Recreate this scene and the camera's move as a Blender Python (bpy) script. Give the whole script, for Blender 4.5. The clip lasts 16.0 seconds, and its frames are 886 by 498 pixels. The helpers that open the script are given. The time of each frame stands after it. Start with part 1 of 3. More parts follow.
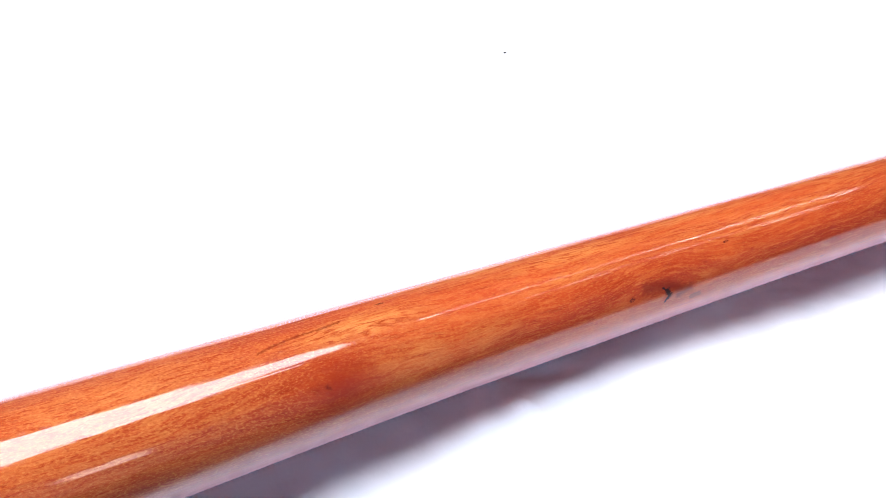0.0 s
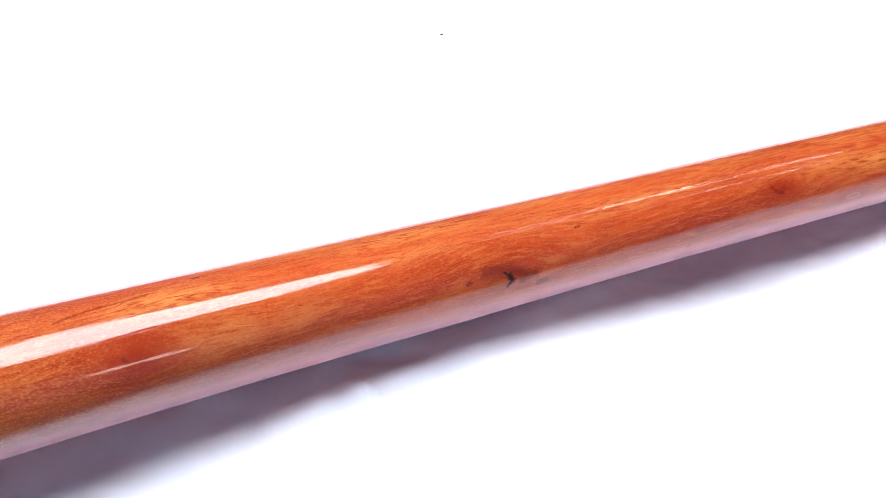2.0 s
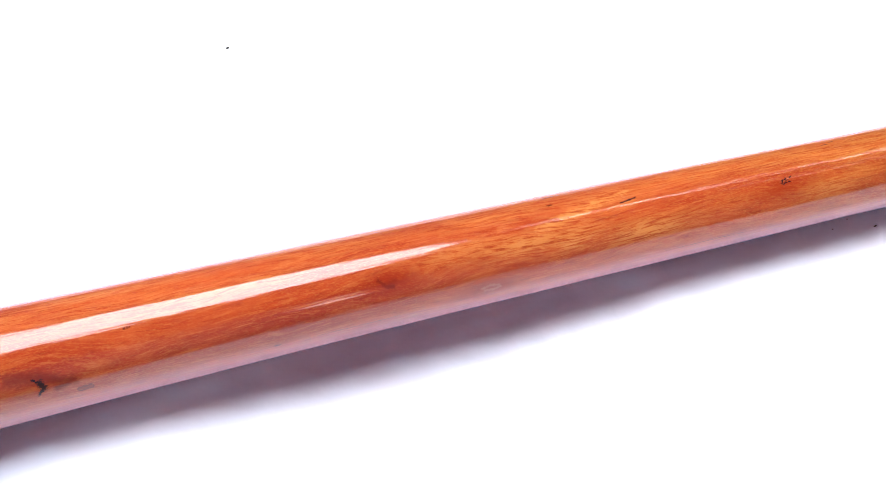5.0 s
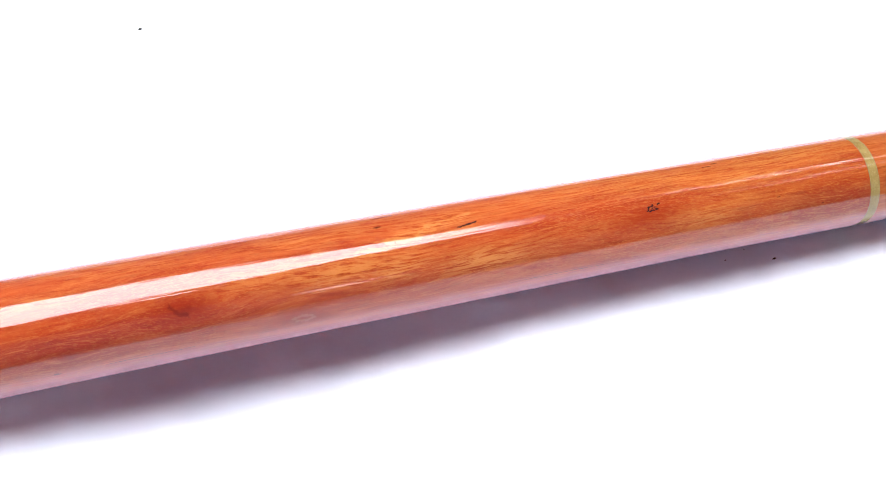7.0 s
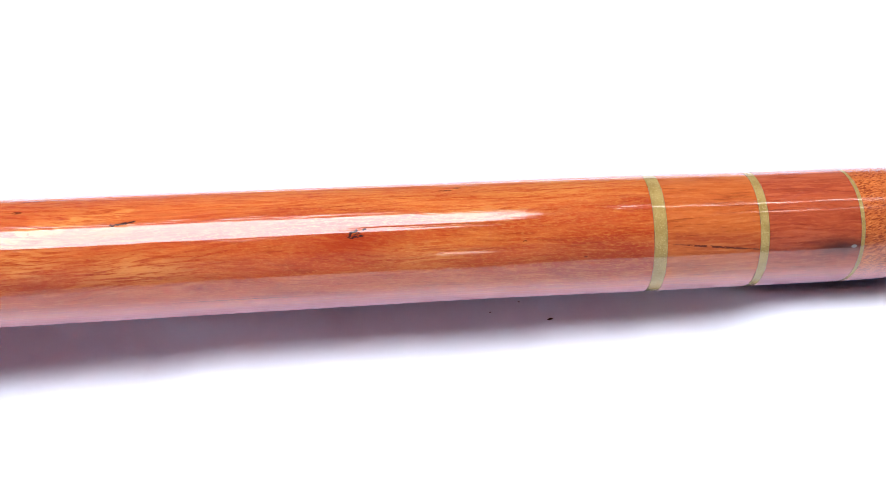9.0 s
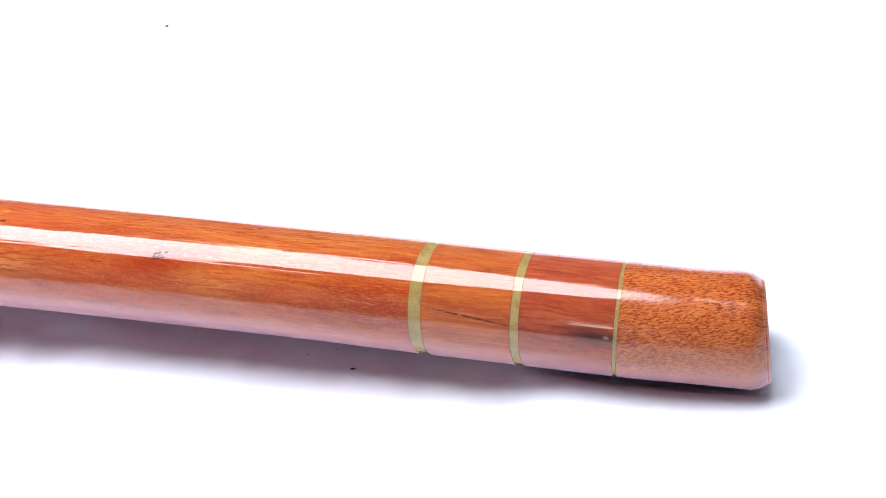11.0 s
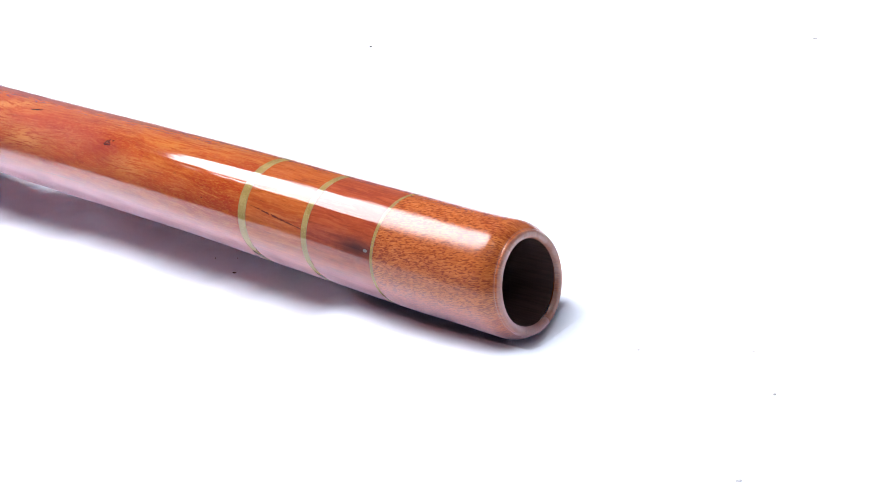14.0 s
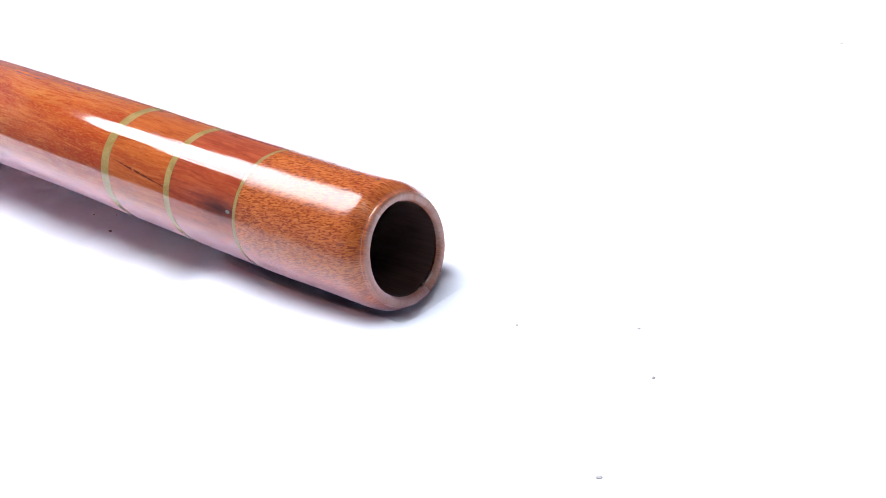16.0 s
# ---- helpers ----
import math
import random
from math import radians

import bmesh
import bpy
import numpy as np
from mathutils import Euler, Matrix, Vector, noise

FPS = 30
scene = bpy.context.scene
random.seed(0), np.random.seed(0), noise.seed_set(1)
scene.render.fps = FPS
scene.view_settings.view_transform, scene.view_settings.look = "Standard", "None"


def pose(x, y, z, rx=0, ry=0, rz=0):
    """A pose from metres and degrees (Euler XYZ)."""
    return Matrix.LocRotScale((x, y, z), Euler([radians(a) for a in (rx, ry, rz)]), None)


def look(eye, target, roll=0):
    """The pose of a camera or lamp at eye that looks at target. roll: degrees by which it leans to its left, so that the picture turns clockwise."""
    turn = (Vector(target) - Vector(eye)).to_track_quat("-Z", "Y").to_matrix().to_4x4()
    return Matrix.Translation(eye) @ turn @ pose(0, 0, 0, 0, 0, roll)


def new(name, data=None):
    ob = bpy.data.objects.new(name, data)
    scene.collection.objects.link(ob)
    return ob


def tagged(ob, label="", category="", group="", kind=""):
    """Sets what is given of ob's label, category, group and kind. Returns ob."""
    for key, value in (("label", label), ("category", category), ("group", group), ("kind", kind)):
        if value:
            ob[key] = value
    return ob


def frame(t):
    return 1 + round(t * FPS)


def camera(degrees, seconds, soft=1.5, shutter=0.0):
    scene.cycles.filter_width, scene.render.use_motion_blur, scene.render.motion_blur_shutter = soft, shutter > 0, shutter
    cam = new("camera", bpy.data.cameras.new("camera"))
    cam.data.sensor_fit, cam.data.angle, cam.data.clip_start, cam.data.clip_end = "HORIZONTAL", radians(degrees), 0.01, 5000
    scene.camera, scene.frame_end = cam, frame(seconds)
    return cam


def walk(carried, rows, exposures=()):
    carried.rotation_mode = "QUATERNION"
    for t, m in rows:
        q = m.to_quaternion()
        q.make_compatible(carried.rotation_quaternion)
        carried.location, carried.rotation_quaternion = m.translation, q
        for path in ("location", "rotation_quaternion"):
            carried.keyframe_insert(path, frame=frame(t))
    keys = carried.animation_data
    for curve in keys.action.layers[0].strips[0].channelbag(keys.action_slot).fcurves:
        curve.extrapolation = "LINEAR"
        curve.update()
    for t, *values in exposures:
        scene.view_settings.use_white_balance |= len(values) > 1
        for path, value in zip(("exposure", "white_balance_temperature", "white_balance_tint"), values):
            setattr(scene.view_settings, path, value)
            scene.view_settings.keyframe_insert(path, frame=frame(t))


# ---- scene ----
# ---- camera and its way ----
cam = camera(46.30, 16.0, soft=0.9)
walk(cam, [
    (0.0, pose(-0.7031, -0.3641, 0.4062, 52.76, 3.73, -23.73)),
    (0.5, pose(-0.6918, -0.3785, 0.4069, 52.23, 3.99, -22.31)),
    (1.0, pose(-0.6615, -0.3831, 0.4002, 52.24, 3.09, -21.95)),
    (1.5, pose(-0.6359, -0.3870, 0.3917, 52.42, 2.75, -21.23)),
    (2.0, pose(-0.6028, -0.3971, 0.3855, 52.58, 4.18, -20.21)),
    (2.5, pose(-0.5592, -0.4003, 0.3761, 52.65, 4.28, -19.41)),
    (3.0, pose(-0.5129, -0.4021, 0.3697, 52.63, 3.69, -18.61)),
    (3.5, pose(-0.4626, -0.3893, 0.3575, 52.33, 3.82, -18.25)),
    (4.0, pose(-0.4169, -0.3923, 0.3629, 51.88, 5.13, -16.88)),
    (4.5, pose(-0.3858, -0.3905, 0.3785, 50.96, 5.76, -15.77)),
    (5.0, pose(-0.3371, -0.3823, 0.3811, 49.78, 6.29, -15.13)),
    (5.2, pose(-0.3246, -0.3796, 0.3777, 49.79, 6.49, -14.58)),
    (7.3, pose(-0.2028, -0.3434, 0.3453, 48.44, 6.60, -10.01)),
    (7.5, pose(-0.1905, -0.3386, 0.3403, 48.34, 6.06, -9.30)),
    (8.0, pose(-0.1510, -0.3303, 0.3270, 48.31, 5.64, -7.49)),
    (8.5, pose(-0.1122, -0.3119, 0.3108, 48.31, 4.12, -5.46)),
    (9.0, pose(-0.0507, -0.2890, 0.2780, 49.60, 5.90, -0.57)),
    (9.5, pose(-0.0015, -0.2869, 0.2654, 50.99, 7.50, 3.76)),
    (9.7, pose(0.0160, -0.2943, 0.2639, 52.24, 7.93, 5.23)),
    (11.8, pose(0.2066, -0.2776, 0.2226, 62.48, 9.73, 27.26)),
    (12.0, pose(0.2231, -0.2766, 0.2102, 64.51, 9.75, 29.17)),
    (12.5, pose(0.2498, -0.2705, 0.1978, 66.29, 8.72, 32.09)),
    (13.0, pose(0.2876, -0.2520, 0.1894, 67.07, 9.29, 37.69)),
    (13.5, pose(0.3098, -0.2417, 0.1779, 67.59, 8.59, 41.43)),
    (14.0, pose(0.3287, -0.2317, 0.1694, 67.66, 8.44, 43.19)),
    (14.5, pose(0.3463, -0.2131, 0.1660, 66.97, 8.12, 44.18)),
    (15.0, pose(0.3455, -0.1900, 0.1628, 65.38, 7.35, 44.58)),
    (15.5, pose(0.3245, -0.1812, 0.1564, 64.62, 7.64, 42.61)),
    (16.0, pose(0.3322, -0.1879, 0.1573, 64.71, 7.33, 42.30)),
])

# ---- light ----
EXPOSURE = 0.0
scene.view_settings.exposure = EXPOSURE
world = bpy.data.worlds.new("world")
scene.world = world
world.use_nodes = True
world.node_tree.nodes["Background"].inputs["Color"].default_value = (0.55, 0.62, 0.8, 1)
world.node_tree.nodes["Background"].inputs["Strength"].default_value = 0.05


def area_lamp(name, centre, size_x, size_y, watts, colour, target=None, shape="RECTANGLE", turn=0):
    """A flat lamp of that size; it shines down, or towards target."""
    data = bpy.data.lights.new(name, "AREA")
    data.shape, data.size, data.size_y, data.energy, data.color = shape, size_x, size_y, watts, colour
    ob = new(name, data)
    ob.matrix_basis = look(centre, target) if target else pose(*centre, 0, 0, turn)
    return ob


area_lamp("ceiling_lamp", (-1.28, -0.24, 2.38), 3.4, 1.75, 208, (0.945, 0.942, 1.0), shape="ELLIPSE", turn=10)
area_lamp("tube_lamp", (1.30, 0.28, 2.40), 1.3, 0.06, 4.5, (1.0, 0.95, 0.9))
area_lamp("tube_lamp", (1.50, -0.60, 2.40), 0.9, 0.05, 1.8, (1.0, 0.95, 0.9))
area_lamp("window_lamp", (0.06, -3.42, 1.05), 0.28, 0.38, 2.3, (1.0, 0.91, 0.84), (0.06, 0.0, 1.05))

# ---- shape of the instrument: axis and radius along its length ----
KNOTS = (-0.74, -0.66, -0.58, -0.50, -0.42, -0.34, -0.26, -0.18, -0.11, -0.05, 0.0, 0.045, 0.085, 0.115, 0.145)
AXIS_Y = (-0.02192, -0.01513, -0.00958, -0.00505, -0.00305, -0.00228, -0.00135, 0.00001, -0.00089, -0.00123, -0.00000, 0.00150, 0.00416, 0.00611, 0.00824)
AXIS_Z = (0.08203, 0.07433, 0.06699, 0.05998, 0.05525, 0.05168, 0.04737, 0.04246, 0.04002, 0.03729, 0.03337, 0.02956, 0.02543, 0.02309, 0.02143)
RADIUS = (0.03666, 0.03470, 0.03277, 0.03138, 0.02978, 0.02846, 0.02735, 0.02634, 0.02540, 0.02466, 0.02436, 0.02382, 0.02350, 0.02205, 0.02093)
RING_AT = (0.00000, 0.03479, 0.06744)
MOUTH_END = 0.11679
LIP_TILT, LIP_SHIFT = (0.0450, 0.1135), 0.0006
OVAL = (0.0378, 0.0069, -0.1288, -0.0209)   # how far the section is from round, and how that changes along the axis
BELL_END = -1.02
BELL_RADIUS = 0.076


def natural_spline(xs, ys):
    """A smooth curve through the knots, straight past its ends."""
    count = len(xs)
    gap = [xs[i + 1] - xs[i] for i in range(count - 1)]
    a, b = np.zeros((count, count)), np.zeros(count)
    a[0, 0] = a[-1, -1] = 1
    for i in range(1, count - 1):
        a[i, i - 1:i + 2] = gap[i - 1], 2 * (gap[i - 1] + gap[i]), gap[i]
        b[i] = 6 * ((ys[i + 1] - ys[i]) / gap[i] - (ys[i] - ys[i - 1]) / gap[i - 1])
    bend = np.linalg.solve(a, b)

    def value(x):
        if x < xs[0]:
            slope = (ys[1] - ys[0]) / gap[0] - gap[0] * bend[1] / 6
            return ys[0] + slope * (x - xs[0])
        i = min(max(sum(1 for k in xs if k <= x) - 1, 0), count - 2)
        u, w = (xs[i + 1] - x) / gap[i], (x - xs[i]) / gap[i]
        return u * ys[i] + w * ys[i + 1] + ((u ** 3 - u) * bend[i] + (w ** 3 - w) * bend[i + 1]) * gap[i] ** 2 / 6
    return value


axis_y, axis_z_raw, radius_raw = (natural_spline(KNOTS, v) for v in (AXIS_Y, AXIS_Z, RADIUS))


def bell(s):
    """0 in the tube, rising to 1 at the bell's rim."""
    return max(0.0, (-0.78 - s) / (-0.78 - BELL_END)) ** 1.8


def axis_z(s):
    w = min(1.0, max(0.0, (-0.76 - s) / 0.24))
    w = w * w * (3 - 2 * w)
    return axis_z_raw(s) * (1 - w) + (BELL_RADIUS - 0.001) * w


def radius(s):
    w = bell(s)
    return radius_raw(s) * (1 - w) + BELL_RADIUS * w


def oval(s, angle):
    fade = 1 - 0.62 * min(1.0, max(0.0, (s - MOUTH_END + 0.030) / 0.030)) ** 1.6
    fade *= min(1.0, max(0.0, (s - BELL_END) / 0.2))
    # towards the mouth the back is worked down a little more than the front
    worked = min(1.0, max(0.0, (s - MOUTH_END + 0.018) / 0.016)) ** 1.5 * max(0.0, math.cos(angle - math.radians(35)))
    return 1 - 0.02 * worked + fade * ((OVAL[0] + OVAL[1] * s) * math.cos(2 * angle) + (OVAL[2] + OVAL[3] * s) * math.sin(2 * angle))


def tube_point(s, angle, r):
    """A point of the tube round its axis; the angle runs from the back over the top to the front."""
    e = 0.002
    ty, tz = (axis_y(s + e) - axis_y(s - e)) / (2 * e), (axis_z(s + e) - axis_z(s - e)) / (2 * e)
    w = min(1.0, max(0.0, (s - MOUTH_END + 0.03) / 0.03))
    ty, tz = ty + LIP_TILT[0] * w, tz + LIP_TILT[1] * w
    oy, oz = r * math.cos(angle) + LIP_SHIFT * w * w, r * math.sin(angle)
    return Vector((s - ty * oy - tz * oz, axis_y(s) + oy, axis_z(s) + oz))


def lowest(s):
    return min(tube_point(s, math.radians(a), radius(s) * oval(s, math.radians(a))).z for a in range(220, 321, 5))


# ---- materials ----
class Net:
    """A small writer of node materials."""

    def __init__(self, name):
        self.mat = bpy.data.materials.new(name)
        self.mat.use_nodes = True
        self.tree = self.mat.node_tree
        self.shader = self.tree.nodes["Principled BSDF"]

    def put(self, socket, value):
        if isinstance(value, bpy.types.NodeSocket):
            self.tree.links.new(value, socket)
        elif value is not None:
            socket.default_value = value

    def math(self, op, a, b=None, c=None, clamp=False):
        n = self.tree.nodes.new("ShaderNodeMath")
        n.operation, n.use_clamp = op, clamp
        for i, v in enumerate((a, b, c)):
            self.put(n.inputs[i], v)
        return n.outputs[0]

    def combine(self, x, y, z=0.0):
        n = self.tree.nodes.new("ShaderNodeCombineXYZ")
        for i, v in enumerate((x, y, z)):
            self.put(n.inputs[i], v)
        return n.outputs[0]

    def split(self, vector):
        n = self.tree.nodes.new("ShaderNodeSeparateXYZ")
        self.put(n.inputs[0], vector)
        return n.outputs

    def noise(self, vector, scale=1.0, detail=3.0, rough=0.55, distort=0.0):
        n = self.tree.nodes.new("ShaderNodeTexNoise")
        self.put(n.inputs["Vector"], vector)
        for key, v in (("Scale", scale), ("Detail", detail), ("Roughness", rough), ("Distortion", distort)):
            self.put(n.inputs[key], v)
        return n.outputs["Fac"]

    def steps(self, value, low, high):
        n = self.tree.nodes.new("ShaderNodeMapRange")
        n.interpolation_type = "SMOOTHSTEP"
        self.put(n.inputs[0], value)
        n.inputs[1].default_value, n.inputs[2].default_value = low, high
        return n.outputs[0]

    def mix(self, fac, a, b, kind="MIX"):
        n = self.tree.nodes.new("ShaderNodeMix")
        n.data_type, n.blend_type = "RGBA", kind
        self.put(n.inputs["Factor"], fac)
        self.put(n.inputs[6], a if isinstance(a, bpy.types.NodeSocket) else (*a, 1))
        self.put(n.inputs[7], b if isinstance(b, bpy.types.NodeSocket) else (*b, 1))
        return n.outputs[2]

    def bump(self, height, strength, distance):
        n = self.tree.nodes.new("ShaderNodeBump")
        n.inputs["Strength"].default_value, n.inputs["Distance"].default_value = strength, distance
        self.put(n.inputs["Height"], height)
        self.put(self.shader.inputs["Normal"], n.outputs[0])

    def surface(self, colour, rough, ior=1.5, metal=0.0):
        self.put(self.shader.inputs["Base Color"], colour if isinstance(colour, bpy.types.NodeSocket) else (*colour, 1))
        self.put(self.shader.inputs["Roughness"], rough)
        self.put(self.shader.inputs["IOR"], ior)
        self.put(self.shader.inputs["Metallic"], metal)
        return self.mat

    def unwrapped(self):
        n = self.tree.nodes.new("ShaderNodeUVMap")
        n.uv_map = "unwrap"
        s = self.split(n.outputs[0])
        return s[0], s[1]

    def spot(self, u, v, at_u, at_v, size_u, size_v, ragged=None):
        """1 in the middle of an oval spot, falling off to 0 outside it."""
        du = self.math("DIVIDE", self.math("SUBTRACT", u, at_u), size_u)
        dv = self.math("DIVIDE", self.math("SUBTRACT", v, at_v), size_v)
        d = self.math("ADD", self.math("MULTIPLY", du, du), self.math("MULTIPLY", dv, dv))
        if ragged is not None:
            d = self.math("MULTIPLY", d, ragged)
        return self.math("POWER", 2.718, self.math("MULTIPLY", d, -1.0))

    def vector(self, op, a, b):
        n = self.tree.nodes.new("ShaderNodeVectorMath")
        n.operation = op
        self.put(n.inputs[0], a)
        self.put(n.inputs["Scale"] if op == "SCALE" else n.inputs[1], b)
        return n.outputs["Value"] if op in ("DOT_PRODUCT", "DISTANCE") else n.outputs[0]

    def away(self, place, ends):
        """How far a place of the unwrapped surface is from a line through (place along the axis, angle) ends."""
        nearest = None
        points = [Vector((a, at_angle(b), 0)) for a, b in ends]
        for p, q in zip(points, points[1:]):
            d = q - p
            from_p = self.vector("SUBTRACT", place, p)
            along = self.math("MULTIPLY", self.vector("DOT_PRODUCT", from_p, d), 1 / d.length_squared, clamp=True)
            on_line = self.vector("SCALE", self.combine(*d), along)
            far = self.vector("DISTANCE", from_p, on_line)
            nearest = far if nearest is None else self.math("MINIMUM", nearest, far)
        return nearest


def painted_sheen(n, v):
    """A pale sheen painted on the underside as reflected light, where it turns away."""
    sheen_mask = n.steps(v, at_angle(170), at_angle(193))
    for key, value in (("Sheen Weight", sheen_mask), ("Sheen Roughness", 0.5), ("Sheen Tint", (1.0, 0.76, 0.88, 1))):
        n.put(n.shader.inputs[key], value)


GIRTH = 0.024   # metres of unwrapped width for one radian
LACQUER = 1.56


def at_angle(degrees):
    return math.radians(degrees) * GIRTH


# knots of the wood: place along the axis, angle, half length, half width, strength of the red about it, darkness of the core
KNOT_SPOTS = (
    (-0.6375, 147.5, 0.019, 0.0085, 0.95, 0.0), (-0.6430, 145.2, 0.005, 0.0026, 0.80, 0.45), (-0.4630, 157.0, 0.020, 0.0056, 0.60, 0.0),
    (-0.3025, 144.5, 0.015, 0.0055, 0.90, 0.30), (-0.2565, 171.5, 0.012, 0.0042, 0.85, 0.0), (-0.1030, 139.0, 0.017, 0.0048, 0.75, 0.0),
    (-0.3521, 164.3, 0.006, 0.0032, 0.55, 0.0), (-0.1562, 164.9, 0.0045, 0.0018, 0.60, 0.35))
# dark red strokes: half width, then the ends
RED_STROKES = (
    (0.0026, (-0.4740, 150.0), (-0.4650, 151.8), (-0.4600, 154.0), (-0.4540, 158.5)), (0.0020, (-0.4534, 159.2), (-0.4470, 162.1)), (0.0014, (-0.4480, 162.6), (-0.4552, 165.5)),
    (0.0008, (-0.3085, 140.5), (-0.3055, 147.0), (-0.3020, 148.5)),
    (0.0005, (-0.6673, 109.7), (-0.6603, 107.0), (-0.6548, 105.4), (-0.6465, 103.6), (-0.6373, 103.6), (-0.6272, 101.3)),
    (0.0006, (-0.2198, 84.6), (-0.2121, 82.9)))
# black cracks: half width, then the ends
BLACK_STROKES = (
    (0.0007, (-0.4639, 154.5), (-0.4615, 157.3)), (0.0021, (-0.4609, 159.2), (-0.4602, 161.8)), (0.0009, (-0.4605, 162.5), (-0.4612, 165.0), (-0.4628, 167.2)),
    (0.00045, (-0.1029, 134.8), (-0.1019, 131.6), (-0.0999, 130.3)), (0.0004, (-0.1024, 135.4), (-0.0984, 134.3)), (0.0004, (-0.0978, 129.8), (-0.0970, 129.6)),
    (0.0003, (-0.1010, 133.4), (-0.0990, 132.2)), (0.0005, (-0.1854, 118.4), (-0.1812, 117.2), (-0.1768, 115.6)))
# small dark flecks: place, angle, half length, half width
FLECKS = (
    (-0.4826, 155.8, 0.0024, 0.0010), (-0.4207, 132.2, 0.0026, 0.0007), (-0.6050, 92.6, 0.0040, 0.0006), (-0.0254, 156.1, 0.0010, 0.0003),
    (-0.2193, 102.0, 0.0022, 0.0008), (-0.0708, 95.8, 0.0030, 0.0005), (-0.1423, 178.9, 0.030, 0.0003), (-0.3200, 179.8, 0.028, 0.0003),
    (-0.3591, 179.5, 0.0026, 0.0006), (-0.0665, 92.0, 0.0020, 0.0006), (-0.0453, 143.0, 0.0008, 0.0003))
# paler golden figure: place, angle, half length, half width, strength
GOLDEN = (
    (-0.2300, 78, 0.070, 0.0110, 0.55), (-0.1200, 80, 0.060, 0.0110, 0.60), (-0.0250, 79, 0.050, 0.0110, 0.60),
    (-0.5450, 84, 0.060, 0.0060, 0.60), (-0.4300, 92, 0.050, 0.0040, 0.65), (-0.3750, 118, 0.055, 0.0035, 0.60), (-0.3300, 84, 0.060, 0.0060, 0.60),
    (-0.4050, 127, 0.035, 0.0022, 0.55), (-0.5100, 122, 0.040, 0.0030, 0.55), (-0.2450, 101, 0.050, 0.0085, 0.50), (-0.1400, 99, 0.050, 0.0085, 0.50), (-0.0350, 100, 0.045, 0.0085, 0.55),
    (-0.4690, 160.5, 0.007, 0.0026, 0.7), (-0.2156, 145.4, 0.009, 0.0040, 0.9),
     (-0.6200, 111.5, 0.036, 0.0052, 1.0), (-0.6150, 104.0, 0.020, 0.0040, 0.6), (-0.7287, 117.0, 0.065, 0.020, 0.55), (-0.5631, 146.3, 0.020, 0.006, 0.45), (-0.2126, 139.8, 0.022, 0.0060, 0.75), (-0.1760, 150.0, 0.028, 0.0060, 0.85), (-0.2380, 138.0, 0.030, 0.0055, 0.80), (-0.0800, 148.0, 0.020, 0.0050, 0.55),
    (-0.1906, 107.2, 0.030, 0.0085, 0.55), (-0.2683, 132.5, 0.040, 0.0055, 0.55), (-0.3250, 99.1, 0.040, 0.006, 0.45), (-0.1611, 146.3, 0.030, 0.0055, 0.45),
    (-0.0954, 103.2, 0.050, 0.0075, 0.5), (-0.0636, 142.3, 0.030, 0.0055, 0.15), (-0.1300, 141.5, 0.016, 0.005, 0.25), (-0.5016, 99.1, 0.050, 0.006, 0.75),
    (-0.4325, 113.8, 0.045, 0.007, 0.35), (-0.6001, 144.7, 0.030, 0.008, 0.45), (-0.0354, 151.2, 0.022, 0.005, 0.12), (-0.0572, 117.8, 0.030, 0.005, 0.5))


